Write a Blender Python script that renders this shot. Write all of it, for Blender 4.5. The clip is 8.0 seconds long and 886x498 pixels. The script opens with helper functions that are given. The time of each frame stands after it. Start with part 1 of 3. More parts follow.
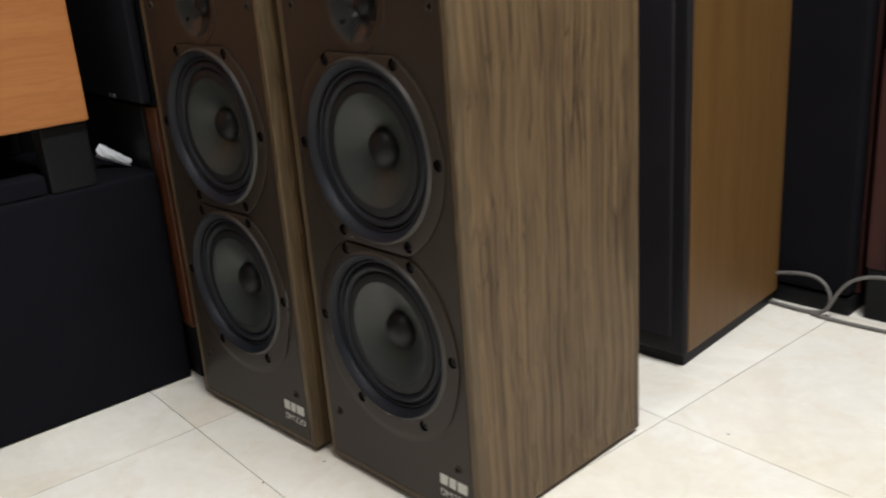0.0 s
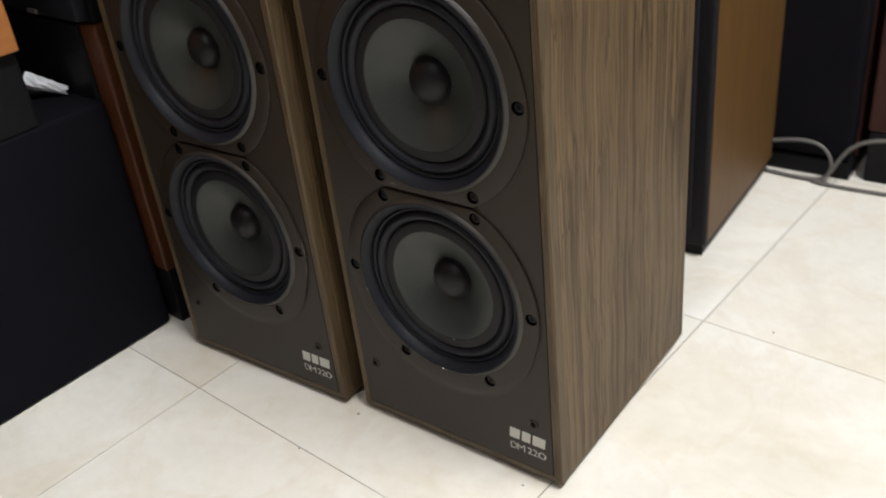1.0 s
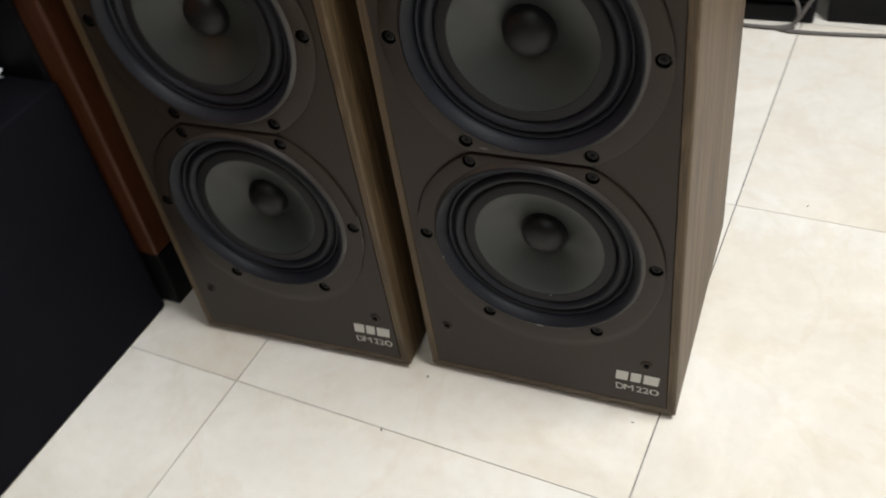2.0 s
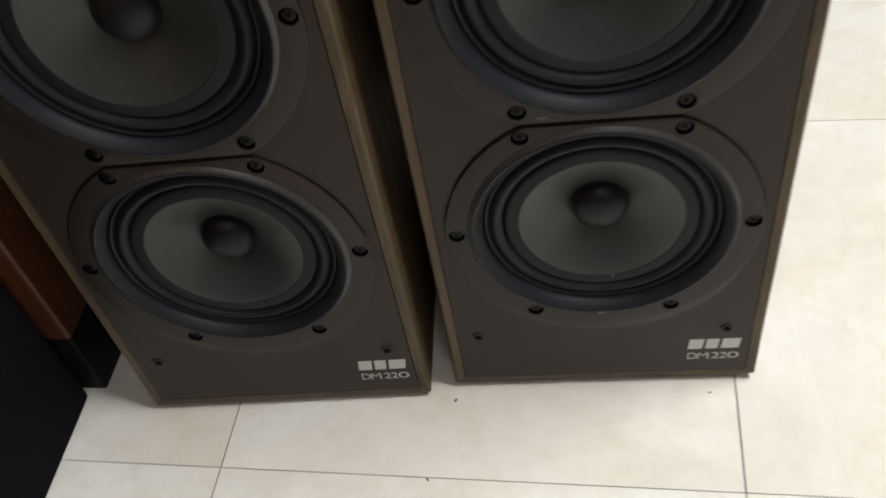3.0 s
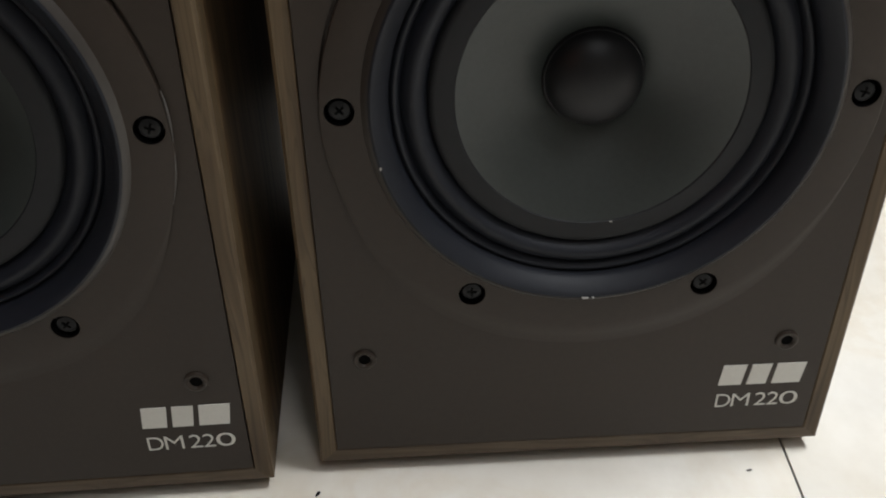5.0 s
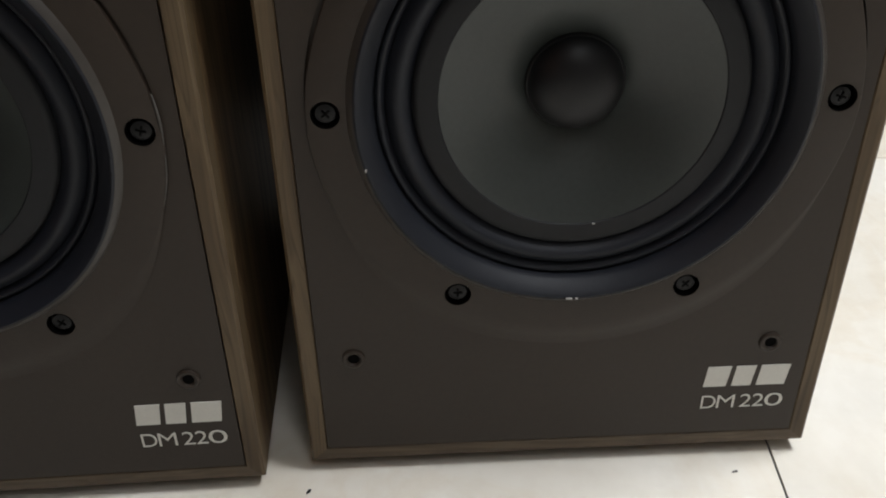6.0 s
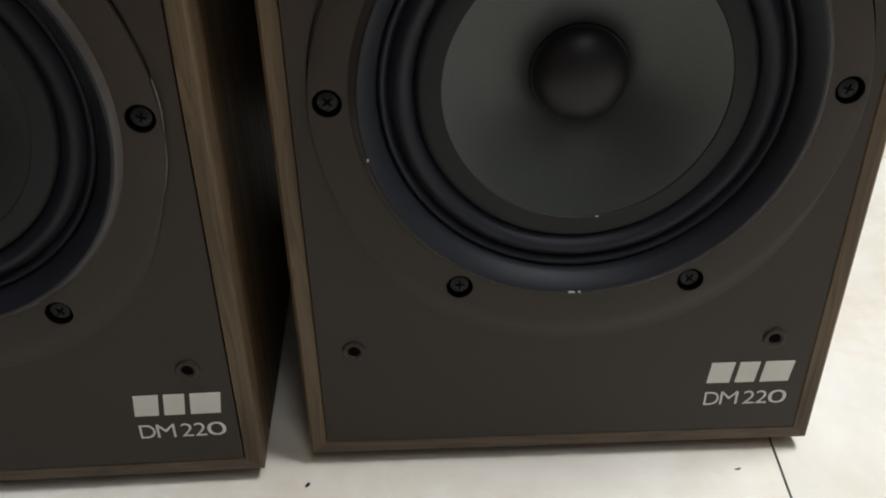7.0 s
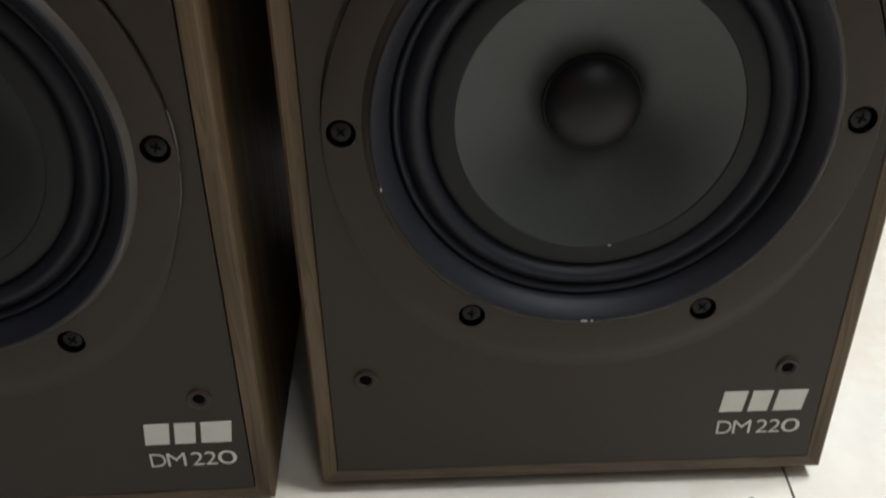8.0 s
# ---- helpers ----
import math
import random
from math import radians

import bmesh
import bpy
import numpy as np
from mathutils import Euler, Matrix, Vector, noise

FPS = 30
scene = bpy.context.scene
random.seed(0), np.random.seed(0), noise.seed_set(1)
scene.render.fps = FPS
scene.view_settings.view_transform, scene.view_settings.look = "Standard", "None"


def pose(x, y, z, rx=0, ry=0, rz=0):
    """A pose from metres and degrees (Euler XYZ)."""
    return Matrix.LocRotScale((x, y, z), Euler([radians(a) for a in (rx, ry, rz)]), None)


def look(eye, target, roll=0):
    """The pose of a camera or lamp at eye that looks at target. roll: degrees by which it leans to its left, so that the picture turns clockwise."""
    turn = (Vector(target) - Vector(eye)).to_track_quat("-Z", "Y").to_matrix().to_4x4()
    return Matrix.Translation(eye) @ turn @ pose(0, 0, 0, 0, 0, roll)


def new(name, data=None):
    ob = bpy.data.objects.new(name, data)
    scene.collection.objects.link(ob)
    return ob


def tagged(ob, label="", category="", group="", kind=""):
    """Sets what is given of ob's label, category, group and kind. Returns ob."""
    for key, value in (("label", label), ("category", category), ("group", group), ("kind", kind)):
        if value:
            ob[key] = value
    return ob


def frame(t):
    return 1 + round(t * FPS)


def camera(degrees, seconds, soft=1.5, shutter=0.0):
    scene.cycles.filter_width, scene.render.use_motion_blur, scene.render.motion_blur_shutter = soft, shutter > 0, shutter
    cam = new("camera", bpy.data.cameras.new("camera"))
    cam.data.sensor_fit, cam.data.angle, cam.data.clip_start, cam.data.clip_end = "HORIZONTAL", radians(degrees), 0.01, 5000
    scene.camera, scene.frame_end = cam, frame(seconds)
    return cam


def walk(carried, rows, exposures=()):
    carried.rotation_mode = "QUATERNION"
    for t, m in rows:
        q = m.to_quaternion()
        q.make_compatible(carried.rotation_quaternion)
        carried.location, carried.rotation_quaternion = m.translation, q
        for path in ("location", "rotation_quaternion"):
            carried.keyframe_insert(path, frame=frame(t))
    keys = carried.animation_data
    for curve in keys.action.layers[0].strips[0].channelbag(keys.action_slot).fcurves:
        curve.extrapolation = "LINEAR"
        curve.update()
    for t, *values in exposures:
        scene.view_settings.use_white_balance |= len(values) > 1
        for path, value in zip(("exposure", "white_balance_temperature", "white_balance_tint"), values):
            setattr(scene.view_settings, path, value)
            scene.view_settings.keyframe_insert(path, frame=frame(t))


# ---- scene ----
cam = camera(51.6, 8.0, 1.9, 0.5)
PATH = [
    (0, (0.733, -0.583, 0.63), (-0.654, 0.701, -0.025), -4.3),
    (0.5, (0.602, -0.574, 0.594), (-0.776, 0.684, -0.126), -5.3),
    (1, (0.49, -0.58, 0.703), (-0.607, 0.747, -0.314), -6.7),
    (1.5, (0.381, -0.594, 0.776), (-0.595, 0.656, -0.442), -8.3),
    (1.7, (0.316, -0.587, 0.779), (-0.561, 0.668, -0.507), -9.6),
    (2.8, (-0.002, -0.493, 0.743), (-0.309, 0.87, -0.689), -10.5),
    (3, (-0.026, -0.465, 0.713), (-0.297, 0.856, -0.764), -11.5),
    (3.5, (-0.085, -0.393, 0.594), (-0.313, 0.943, -0.876), -9.8),
    (4, (-0.12, -0.336, 0.449), (-0.166, 1.117, -0.925), -2.7),
    (4.5, (-0.11, -0.322, 0.372), (-0.024, 1.298, -0.797), 0.3),
    (5, (-0.084, -0.34, 0.367), (-0.005, 1.321, -0.744), -0.9),
    (6.5, (-0.071, -0.351, 0.368), (-0.029, 1.328, -0.718), -1.1),
    (7, (-0.071, -0.35, 0.362), (-0.029, 1.328, -0.725), -0.9),
    (7.5, (-0.074, -0.351, 0.358), (-0.043, 1.324, -0.734), -1.1),
    (8, (-0.075, -0.348, 0.365), (-0.039, 1.355, -0.683), -1.0),
]
walk(cam, [(t, look(eye, target, roll)) for t, eye, target, roll in PATH],
     [(0, 0.06, 6500, 10), (1.7, 0.04, 6500, 10), (3, 0.0, 6480, 10), (4.5, -0.03, 6300, 10), (8, -0.03, 6300, 10)])

# ---- world, lamps ----
world = bpy.data.worlds.new("world")
scene.world = world
world.use_nodes = True
world.node_tree.nodes["Background"].inputs[0].default_value = (0.8, 0.86, 1.0, 1)
world.node_tree.nodes["Background"].inputs[1].default_value = 0.03


def area_lamp(name, x, y, z, sx, sy, power, color):
    data = bpy.data.lights.new(name, "AREA")
    data.shape, data.size, data.size_y, data.energy, data.color = "RECTANGLE", sx, sy, power, color
    ob = new(name, data)
    ob.matrix_world = pose(x, y, z)
    return ob


# first row: main light from the right; the other two: added, unseen fill
LAMPS = [(1.15, -0.05, 89.0), (0.40, -1.5, 5.8), (-0.9, 1.0, 8.0)]
CEIL = 2.75
for lx, ly, power in LAMPS:
    area_lamp("main_and_fill_light", lx, ly, CEIL - 0.075, 0.25, 1.15, power, (0.955, 0.963, 0.968))
scene.view_settings.exposure = 0.0


# ---- materials ----
def material(name, rough=0.5, metal=0.0, spec=0.5):
    m = bpy.data.materials.new(name)
    m.use_nodes = True
    b = m.node_tree.nodes["Principled BSDF"]
    b.inputs["Roughness"].default_value = rough
    b.inputs["Metallic"].default_value = metal
    b.inputs["Specular IOR Level"].default_value = spec
    return m, m.node_tree, b


def add(nt, kind, **values):
    n = nt.nodes.new(kind)
    for k, v in values.items():
        n.inputs[k].default_value = v
    return n


def coords(nt, scale=(1, 1, 1), rot=(0, 0, 0), output="Object", vary=0.0):
    tc = nt.nodes.new("ShaderNodeTexCoord")
    mp = nt.nodes.new("ShaderNodeMapping")
    mp.inputs["Scale"].default_value = scale
    mp.inputs["Rotation"].default_value = rot
    nt.links.new(tc.outputs[output], mp.inputs["Vector"])
    if vary:
        info = nt.nodes.new("ShaderNodeObjectInfo")
        mul = nt.nodes.new("ShaderNodeMath")
        mul.operation = "MULTIPLY"
        mul.inputs[1].default_value = vary
        nt.links.new(info.outputs["Random"], mul.inputs[0])
        nt.links.new(mul.outputs[0], mp.inputs["Location"])
    return mp.outputs[0]


def ramp(nt, fac, stops):
    r = nt.nodes.new("ShaderNodeValToRGB")
    e = r.color_ramp.elements
    while len(e) < len(stops):
        e.new(0.5)
    for el, (p, c) in zip(e, stops):
        el.position, el.color = p, (*c, 1)
    nt.links.new(fac, r.inputs[0])
    return r.outputs[0]


def noise_tex(nt, vec, scale, detail=4.0, rough=0.55, dist=0.0):
    n = add(nt, "ShaderNodeTexNoise", Scale=scale, Detail=detail, Roughness=rough, Distortion=dist)
    nt.links.new(vec, n.inputs["Vector"])
    return n.outputs["Fac"]


def mix(nt, fac, a, b, mode="MIX"):
    m = nt.nodes.new("ShaderNodeMix")
    m.data_type, m.blend_type = "RGBA", mode
    for socket, v in ((m.inputs[0], fac), (m.inputs[6], a), (m.inputs[7], b)):
        if isinstance(v, (int, float)):
            socket.default_value = v
        elif isinstance(v, tuple):
            socket.default_value = (*v, 1)
        else:
            nt.links.new(v, socket)
    return m.outputs[2]


def bump(nt, b, height, strength, distance):
    n = add(nt, "ShaderNodeBump", Strength=strength, Distance=distance)
    nt.links.new(height, n.inputs["Height"])
    nt.links.new(n.outputs[0], b.inputs["Normal"])


def rough_from(nt, b, fac, lo, hi):
    m = add(nt, "ShaderNodeMapRange")
    m.inputs["To Min"].default_value, m.inputs["To Max"].default_value = lo, hi
    nt.links.new(fac, m.inputs[0])
    nt.links.new(m.outputs[0], b.inputs["Roughness"])


def wood(name, dark, mid, light, axis="Z", rough=0.5, scale=1.0, streak=0.5):
    """Veneer with long streaks along one axis, cathedral waves and fine pores."""
    m, nt, b = material(name, rough, 0, 0.35)
    k = 0.013
    sc = {"X": (k, 1, 1), "Y": (1, k, 1), "Z": (1, 1, k)}[axis]
    raw = coords(nt)
    wob = add(nt, "ShaderNodeTexNoise", Scale=4.0, Detail=2.0, Roughness=0.5)
    nt.links.new(raw, wob.inputs["Vector"])
    shift = nt.nodes.new("ShaderNodeVectorMath")
    shift.operation = "MULTIPLY_ADD"
    shift.inputs[1].default_value = (0.030, 0.030, 0.030)
    nt.links.new(wob.outputs["Color"], shift.inputs[0])
    nt.links.new(raw, shift.inputs[2])
    mp = nt.nodes.new("ShaderNodeMapping")
    mp.inputs["Scale"].default_value = tuple(q * scale for q in sc)
    nt.links.new(shift.outputs[0], mp.inputs["Vector"])
    v = mp.outputs[0]
    broad = noise_tex(nt, v, 24, 3, 0.5, 0.3)
    fine = noise_tex(nt, v, 150, 5, 0.62, 0.3)
    pores = noise_tex(nt, v, 520, 2, 0.6)
    base = ramp(nt, broad, [(0.30, mid), (0.52, light), (0.72, mid)])
    lines = ramp(nt, fine, [(0.36, dark), (0.52, (1, 1, 1))])
    col = mix(nt, streak * 0.55, base, lines, "MULTIPLY")
    wavy = noise_tex(nt, v, 48, 3, 0.55, 0.5)
    patch = ramp(nt, noise_tex(nt, raw, 9, 2, 0.5), [(0.30, (0.30, 0.30, 0.30)), (0.62, (1, 1, 1))])
    thin = noise_tex(nt, v, 95, 2, 0.5, 0.4)
    for source, lo, mid_at, hi, amount in ((wavy, 0.535, 0.575, 0.62, 0.8), (wavy, 0.40, 0.43, 0.465, 0.6), (wavy, 0.478, 0.490, 0.502, 0.9), (thin, 0.484, 0.500, 0.516, 0.8), (thin, 0.585, 0.600, 0.630, 0.8)):
        band = ramp(nt, source, [(lo, (0, 0, 0)), (mid_at, (1, 1, 1)), (hi, (0, 0, 0))])
        weight = mix(nt, 1.0, band, patch, "MULTIPLY")
        gain = nt.nodes.new("ShaderNodeMath")
        gain.operation = "MULTIPLY"
        gain.inputs[1].default_value = streak * amount
        nt.links.new(weight, gain.inputs[0])
        col = mix(nt, gain.outputs[0], col, mix(nt, 1.0, col, dark, "MULTIPLY"))
    col = mix(nt, 0.25, col, ramp(nt, pores, [(0.35, (0.45, 0.4, 0.35)), (0.6, (1, 1, 1))]), "MULTIPLY")
    nt.links.new(col, b.inputs["Base Color"])
    rough_from(nt, b, broad, rough - 0.06, rough + 0.1)
    bump(nt, b, pores, 0.12, 0.0006)
    return m


def speckled(name, c1, c2, scale, rough=0.5, bump_scale=0.0, bump_strength=0.1, spec=0.3, big=6.0, metal=0.0):
    """A plain finish with blotches at one size and grain at a finer one."""
    m, nt, b = material(name, rough, metal, spec)
    v = coords(nt)
    blot = noise_tex(nt, v, big, 4, 0.6)
    grain = noise_tex(nt, v, scale, 3, 0.6)
    col = mix(nt, 0.5, ramp(nt, blot, [(0.3, c1), (0.7, c2)]), ramp(nt, grain, [(0.3, c1), (0.7, c2)]))
    nt.links.new(col, b.inputs["Base Color"])
    rough_from(nt, b, blot, rough - 0.05, rough + 0.08)
    if bump_scale:
        bump(nt, b, noise_tex(nt, v, bump_scale, 2, 0.6), bump_strength, 0.0005)
    return m


def cloth(name, c1, c2):
    m, nt, b = material(name, 0.95, 0, 0.05)
    v = coords(nt)
    g = noise_tex(nt, v, 900, 2, 0.6)
    blot = noise_tex(nt, v, 7, 4, 0.6)
    nt.links.new(mix(nt, 0.5, ramp(nt, g, [(0.3, c1), (0.7, c2)]), ramp(nt, blot, [(0.3, c1), (0.7, c2)])), b.inputs["Base Color"])
    bump(nt, b, g, 0.3, 0.0008)
    return m


def tile_material():
    m, nt, b = material("polished_porcelain", 0.12, 0, 0.5)
    v = coords(nt, vary=40.0)
    vein = noise_tex(nt, v, 4.5, 7, 0.62, 0.9)
    cloud = noise_tex(nt, v, 2.6, 4, 0.55, 0.8)
    fine = noise_tex(nt, v, 60, 3, 0.6)
    col = ramp(nt, cloud, [(0.28, (0.71, 0.645, 0.53)), (0.46, (0.79, 0.75, 0.665)), (0.56, (0.80, 0.77, 0.70)), (0.74, (0.84, 0.82, 0.765))])
    col = mix(nt, 0.20, col, ramp(nt, vein, [(0.43, (1, 1, 1)), (0.492, (0.84, 0.74, 0.60)), (0.53, (1, 1, 1))]), "MULTIPLY")
    pale = noise_tex(nt, v, 3.4, 6, 0.62, 0.8)
    col = mix(nt, 0.30, col, ramp(nt, pale, [(0.50, (0, 0, 0)), (0.60, (0.16, 0.165, 0.165)), (0.66, (0.02, 0.02, 0.02))]), "ADD")
    col = mix(nt, 0.12, col, ramp(nt, fine, [(0.3, (0.7, 0.64, 0.55)), (0.6, (1, 1, 1))]), "MULTIPLY")
    nt.links.new(col, b.inputs["Base Color"])
    rough_from(nt, b, cloud, 0.10, 0.2)
    return m


WALNUT = wood("walnut_vinyl", (0.20, 0.16, 0.12), (0.122, 0.079, 0.039), (0.160, 0.105, 0.053), streak=1.0)
WALNUT_X = wood("walnut_vinyl_rail", (0.45, 0.37, 0.30), (0.078, 0.055, 0.033), (0.105, 0.076, 0.047), axis="X", streak=0.8)
WALNUT_EDGE = wood("walnut_vinyl_edge", (0.40, 0.32, 0.25), (0.084, 0.057, 0.030), (0.122, 0.086, 0.046), streak=0.8)
OAK = wood("honey_oak_veneer", (0.6, 0.5, 0.4), (0.104, 0.051, 0.0135), (0.133, 0.068, 0.0190), streak=0.35)
CHERRY = wood("cherry_veneer", (0.8, 0.74, 0.7), (0.33, 0.120, 0.034), (0.38, 0.148, 0.045), axis="Y", streak=0.12)
MAHOGANY = wood("mahogany_veneer", (0.5, 0.42, 0.36), (0.070, 0.022, 0.0085), (0.108, 0.036, 0.0135), streak=0.8, rough=0.45)
BAFFLE = speckled("brown_baffle_paint", (0.0230, 0.0161, 0.0115), (0.0305, 0.0218, 0.0158), 300, 0.45, 700, 0.08, spec=0.3)
RUBBER = speckled("blue_black_rubber", (0.0074, 0.0086, 0.0128), (0.0115, 0.0132, 0.0188), 260, 0.52, 500, 0.05)
RING_DARK = speckled("matt_black_doped_edge", (0.0086, 0.0093, 0.0108), (0.0130, 0.0138, 0.0158), 220, 0.6)
RIM = speckled("satin_brown_rim", (0.034, 0.029, 0.025), (0.046, 0.040, 0.035), 300, 0.36, spec=0.45)
GLOSS = speckled("glossy_grey_plate", (0.014, 0.0135, 0.013), (0.022, 0.021, 0.020), 300, 0.2, spec=0.5)
# near-black without sheen: the darkness inside small holes, put into the colour
HOLE_SHADE = speckled("hole_shade_black", (0.0015, 0.0015, 0.0015), (0.003, 0.003, 0.003), 200, 0.8, spec=0.05)
CONE = speckled("grey_green_cone", (0.0265, 0.0312, 0.0294), (0.0370, 0.0425, 0.0398), 380, 0.36, 900, 0.1, spec=0.45, big=16)
CAP = speckled("black_dust_cap", (0.006, 0.006, 0.007), (0.010, 0.010, 0.011), 200, 0.44)
BLACK = speckled("satin_black", (0.005, 0.005, 0.006), (0.010, 0.010, 0.011), 150, 0.5, spec=0.16)
STEEL = speckled("blackened_screw_steel", (0.004, 0.004, 0.0046), (0.009, 0.009, 0.0102), 500, 0.32, spec=0.20)
SILVER = speckled("silver_print", (0.55, 0.54, 0.50), (0.64, 0.63, 0.58), 900, 0.5)
ALUMINIUM = speckled("dull_aluminium", (0.35, 0.35, 0.36), (0.5, 0.5, 0.5), 400, 0.35, metal=0.9)
DARK_RED = wood("dark_red_veneer", (0.6, 0.5, 0.45), (0.030, 0.0065, 0.005), (0.042, 0.010, 0.0075), streak=0.5, rough=0.62)
GRILLE = cloth("black_grille_cloth", (0.012, 0.012, 0.015), (0.020, 0.020, 0.025))
DEEP_GRILLE = cloth("deep_black_grille_cloth", (0.0045, 0.0042, 0.0055), (0.009, 0.0085, 0.0105))
GREY_CLOTH = cloth("charcoal_grille_cloth", (0.015, 0.0135, 0.016), (0.025, 0.023, 0.026))
PLASTIC = speckled("dark_grey_frame", (0.010, 0.009, 0.0105), (0.016, 0.0150, 0.017), 200, 0.6, spec=0.15)
CARPET = cloth("black_cabinet_carpet", (0.0050, 0.0050, 0.0070), (0.0090, 0.0088, 0.0122))
PAPER = speckled("white_paper", (0.70, 0.71, 0.74), (0.80, 0.81, 0.84), 80, 0.7)
CABLE = speckled("grey_cable_sheath", (0.10, 0.094, 0.09), (0.15, 0.14, 0.13), 120, 0.5)
GROUT = speckled("grey_grout", (0.08, 0.076, 0.07), (0.15, 0.142, 0.13), 180, 0.9)
WALL = speckled("taupe_wall_paint", (0.125, 0.113, 0.098), (0.165, 0.15, 0.13), 90, 0.8, 300, 0.1, big=2)
CEILING = speckled("white_ceiling_paint", (0.52, 0.52, 0.50), (0.60, 0.60, 0.58), 90, 0.9, big=2)
CHIP = speckled("bare_chip", (0.30, 0.29, 0.27), (0.40, 0.385, 0.36), 300, 0.7)
# scuffed metal, also the painted highlight on a plate edge
SCUFF_GLINT = speckled("worn_metal_and_glint", (0.085, 0.08, 0.075), (0.13, 0.122, 0.113), 400, 0.45)
TILE = tile_material()
glow, nt_g, b_g = material("lit_diffuser", 0.5)
b_g.inputs["Emission Color"].default_value = (0.955, 0.963, 0.968, 1)
b_g.inputs["Emission Strength"].default_value = 6.0


# ---- mesh helpers ----
def part(name, bm, mat, parent=None, label="", smooth=False, m=None):
    me = bpy.data.meshes.new(name)
    bm.to_mesh(me)
    bm.free()
    me.materials.append(mat)
    if smooth:
        me.shade_smooth()
        me.set_sharp_from_angle(angle=radians(38))
    ob = new(name, me)
    ob.parent = parent
    if m is not None:
        ob.matrix_basis = m
    if label:
        ob["label"] = label
    return ob


def empty(name, m):
    ob = new(name)
    ob.matrix_basis = m
    ob.empty_display_size = 0.05
    return ob


def box(x0, x1, y0, y1, z0, z1, bevel=0.0, segs=2):
    bm = bmesh.new()
    bmesh.ops.create_cube(bm, size=1)
    for v in bm.verts:
        v.co = Vector(((x0 + x1) / 2 + v.co.x * (x1 - x0), (y0 + y1) / 2 + v.co.y * (y1 - y0), (z0 + z1) / 2 + v.co.z * (z1 - z0)))
    if bevel:
        bmesh.ops.bevel(bm, geom=bm.edges[:], offset=bevel, segments=segs, profile=0.6, affect="EDGES")
    return bm


def lathe(profile, n=72, cap=False):
    """Turn (radius, depth) pairs round the y axis; depth runs into the cabinet."""
    bm = bmesh.new()
    rings = []
    for r, y in profile:
        if r < 1e-6:
            rings.append([bm.verts.new((0, y, 0))])
        else:
            rings.append([bm.verts.new((r * math.cos(2 * math.pi * i / n), y, r * math.sin(2 * math.pi * i / n))) for i in range(n)])
    for a, b in zip(rings, rings[1:]):
        for i in range(n):
            j = (i + 1) % n
            quad = [a[i % len(a)], a[j % len(a)], b[j % len(b)], b[i % len(b)]]
            quad = list(dict.fromkeys(quad))
            if len(quad) > 2:
                bm.faces.new(quad)
    bmesh.ops.recalc_face_normals(bm, faces=bm.faces[:])
    return bm


def outline(r, top, bottom, angles):
    """A circle of radius r cut flat at +top and -bottom."""
    pts = []
    for a in angles:
        c, s = math.cos(a), math.sin(a)
        k = r
        if s > 0 and r * s > top:
            k = top / s
        if s < 0 and -r * s > bottom:
            k = bottom / -s
        pts.append((k * c, k * s))
    return pts


def hole_angles(right_x, left_x, up, down, n=96):
    a = [2 * math.pi * i / n for i in range(n)]
    a += [math.atan2(z, x) % (2 * math.pi) for x in (right_x, -left_x) for z in (up, -down)]
    return sorted(set(round(q, 7) for q in a))


# ---- loudspeaker with two bass drivers ----
W, D, H = 0.264, 0.296, 0.745
XO = 0.0015
FOOT = 0.0080
EDGE = 0.0090
Z_LOW, Z_UP, Z_TWEET = 0.2090, 0.418, 0.5675
PLATE = 0.0024
R_SCREW = 0.1079
FLAT = 0.1036
R_FLANGE = 0.1165
GROOVE = 0.0020


def upper(a):
    """1 along the upper half of a driver's plate, fading to 0 below its middle."""
    k = min(1.0, max(0.0, (math.sin(a) + 0.15) / 0.55))
    return k * k * (3 - 2 * k)


def proud(a):
    """1 where the plate's edge stands proud, along its top and sides; 0 at the bottom, where it runs out into the baffle."""
    k = min(1.0, max(0.0, (math.sin(a) + 0.97) / 0.7))
    return k * k * (3 - 2 * k)


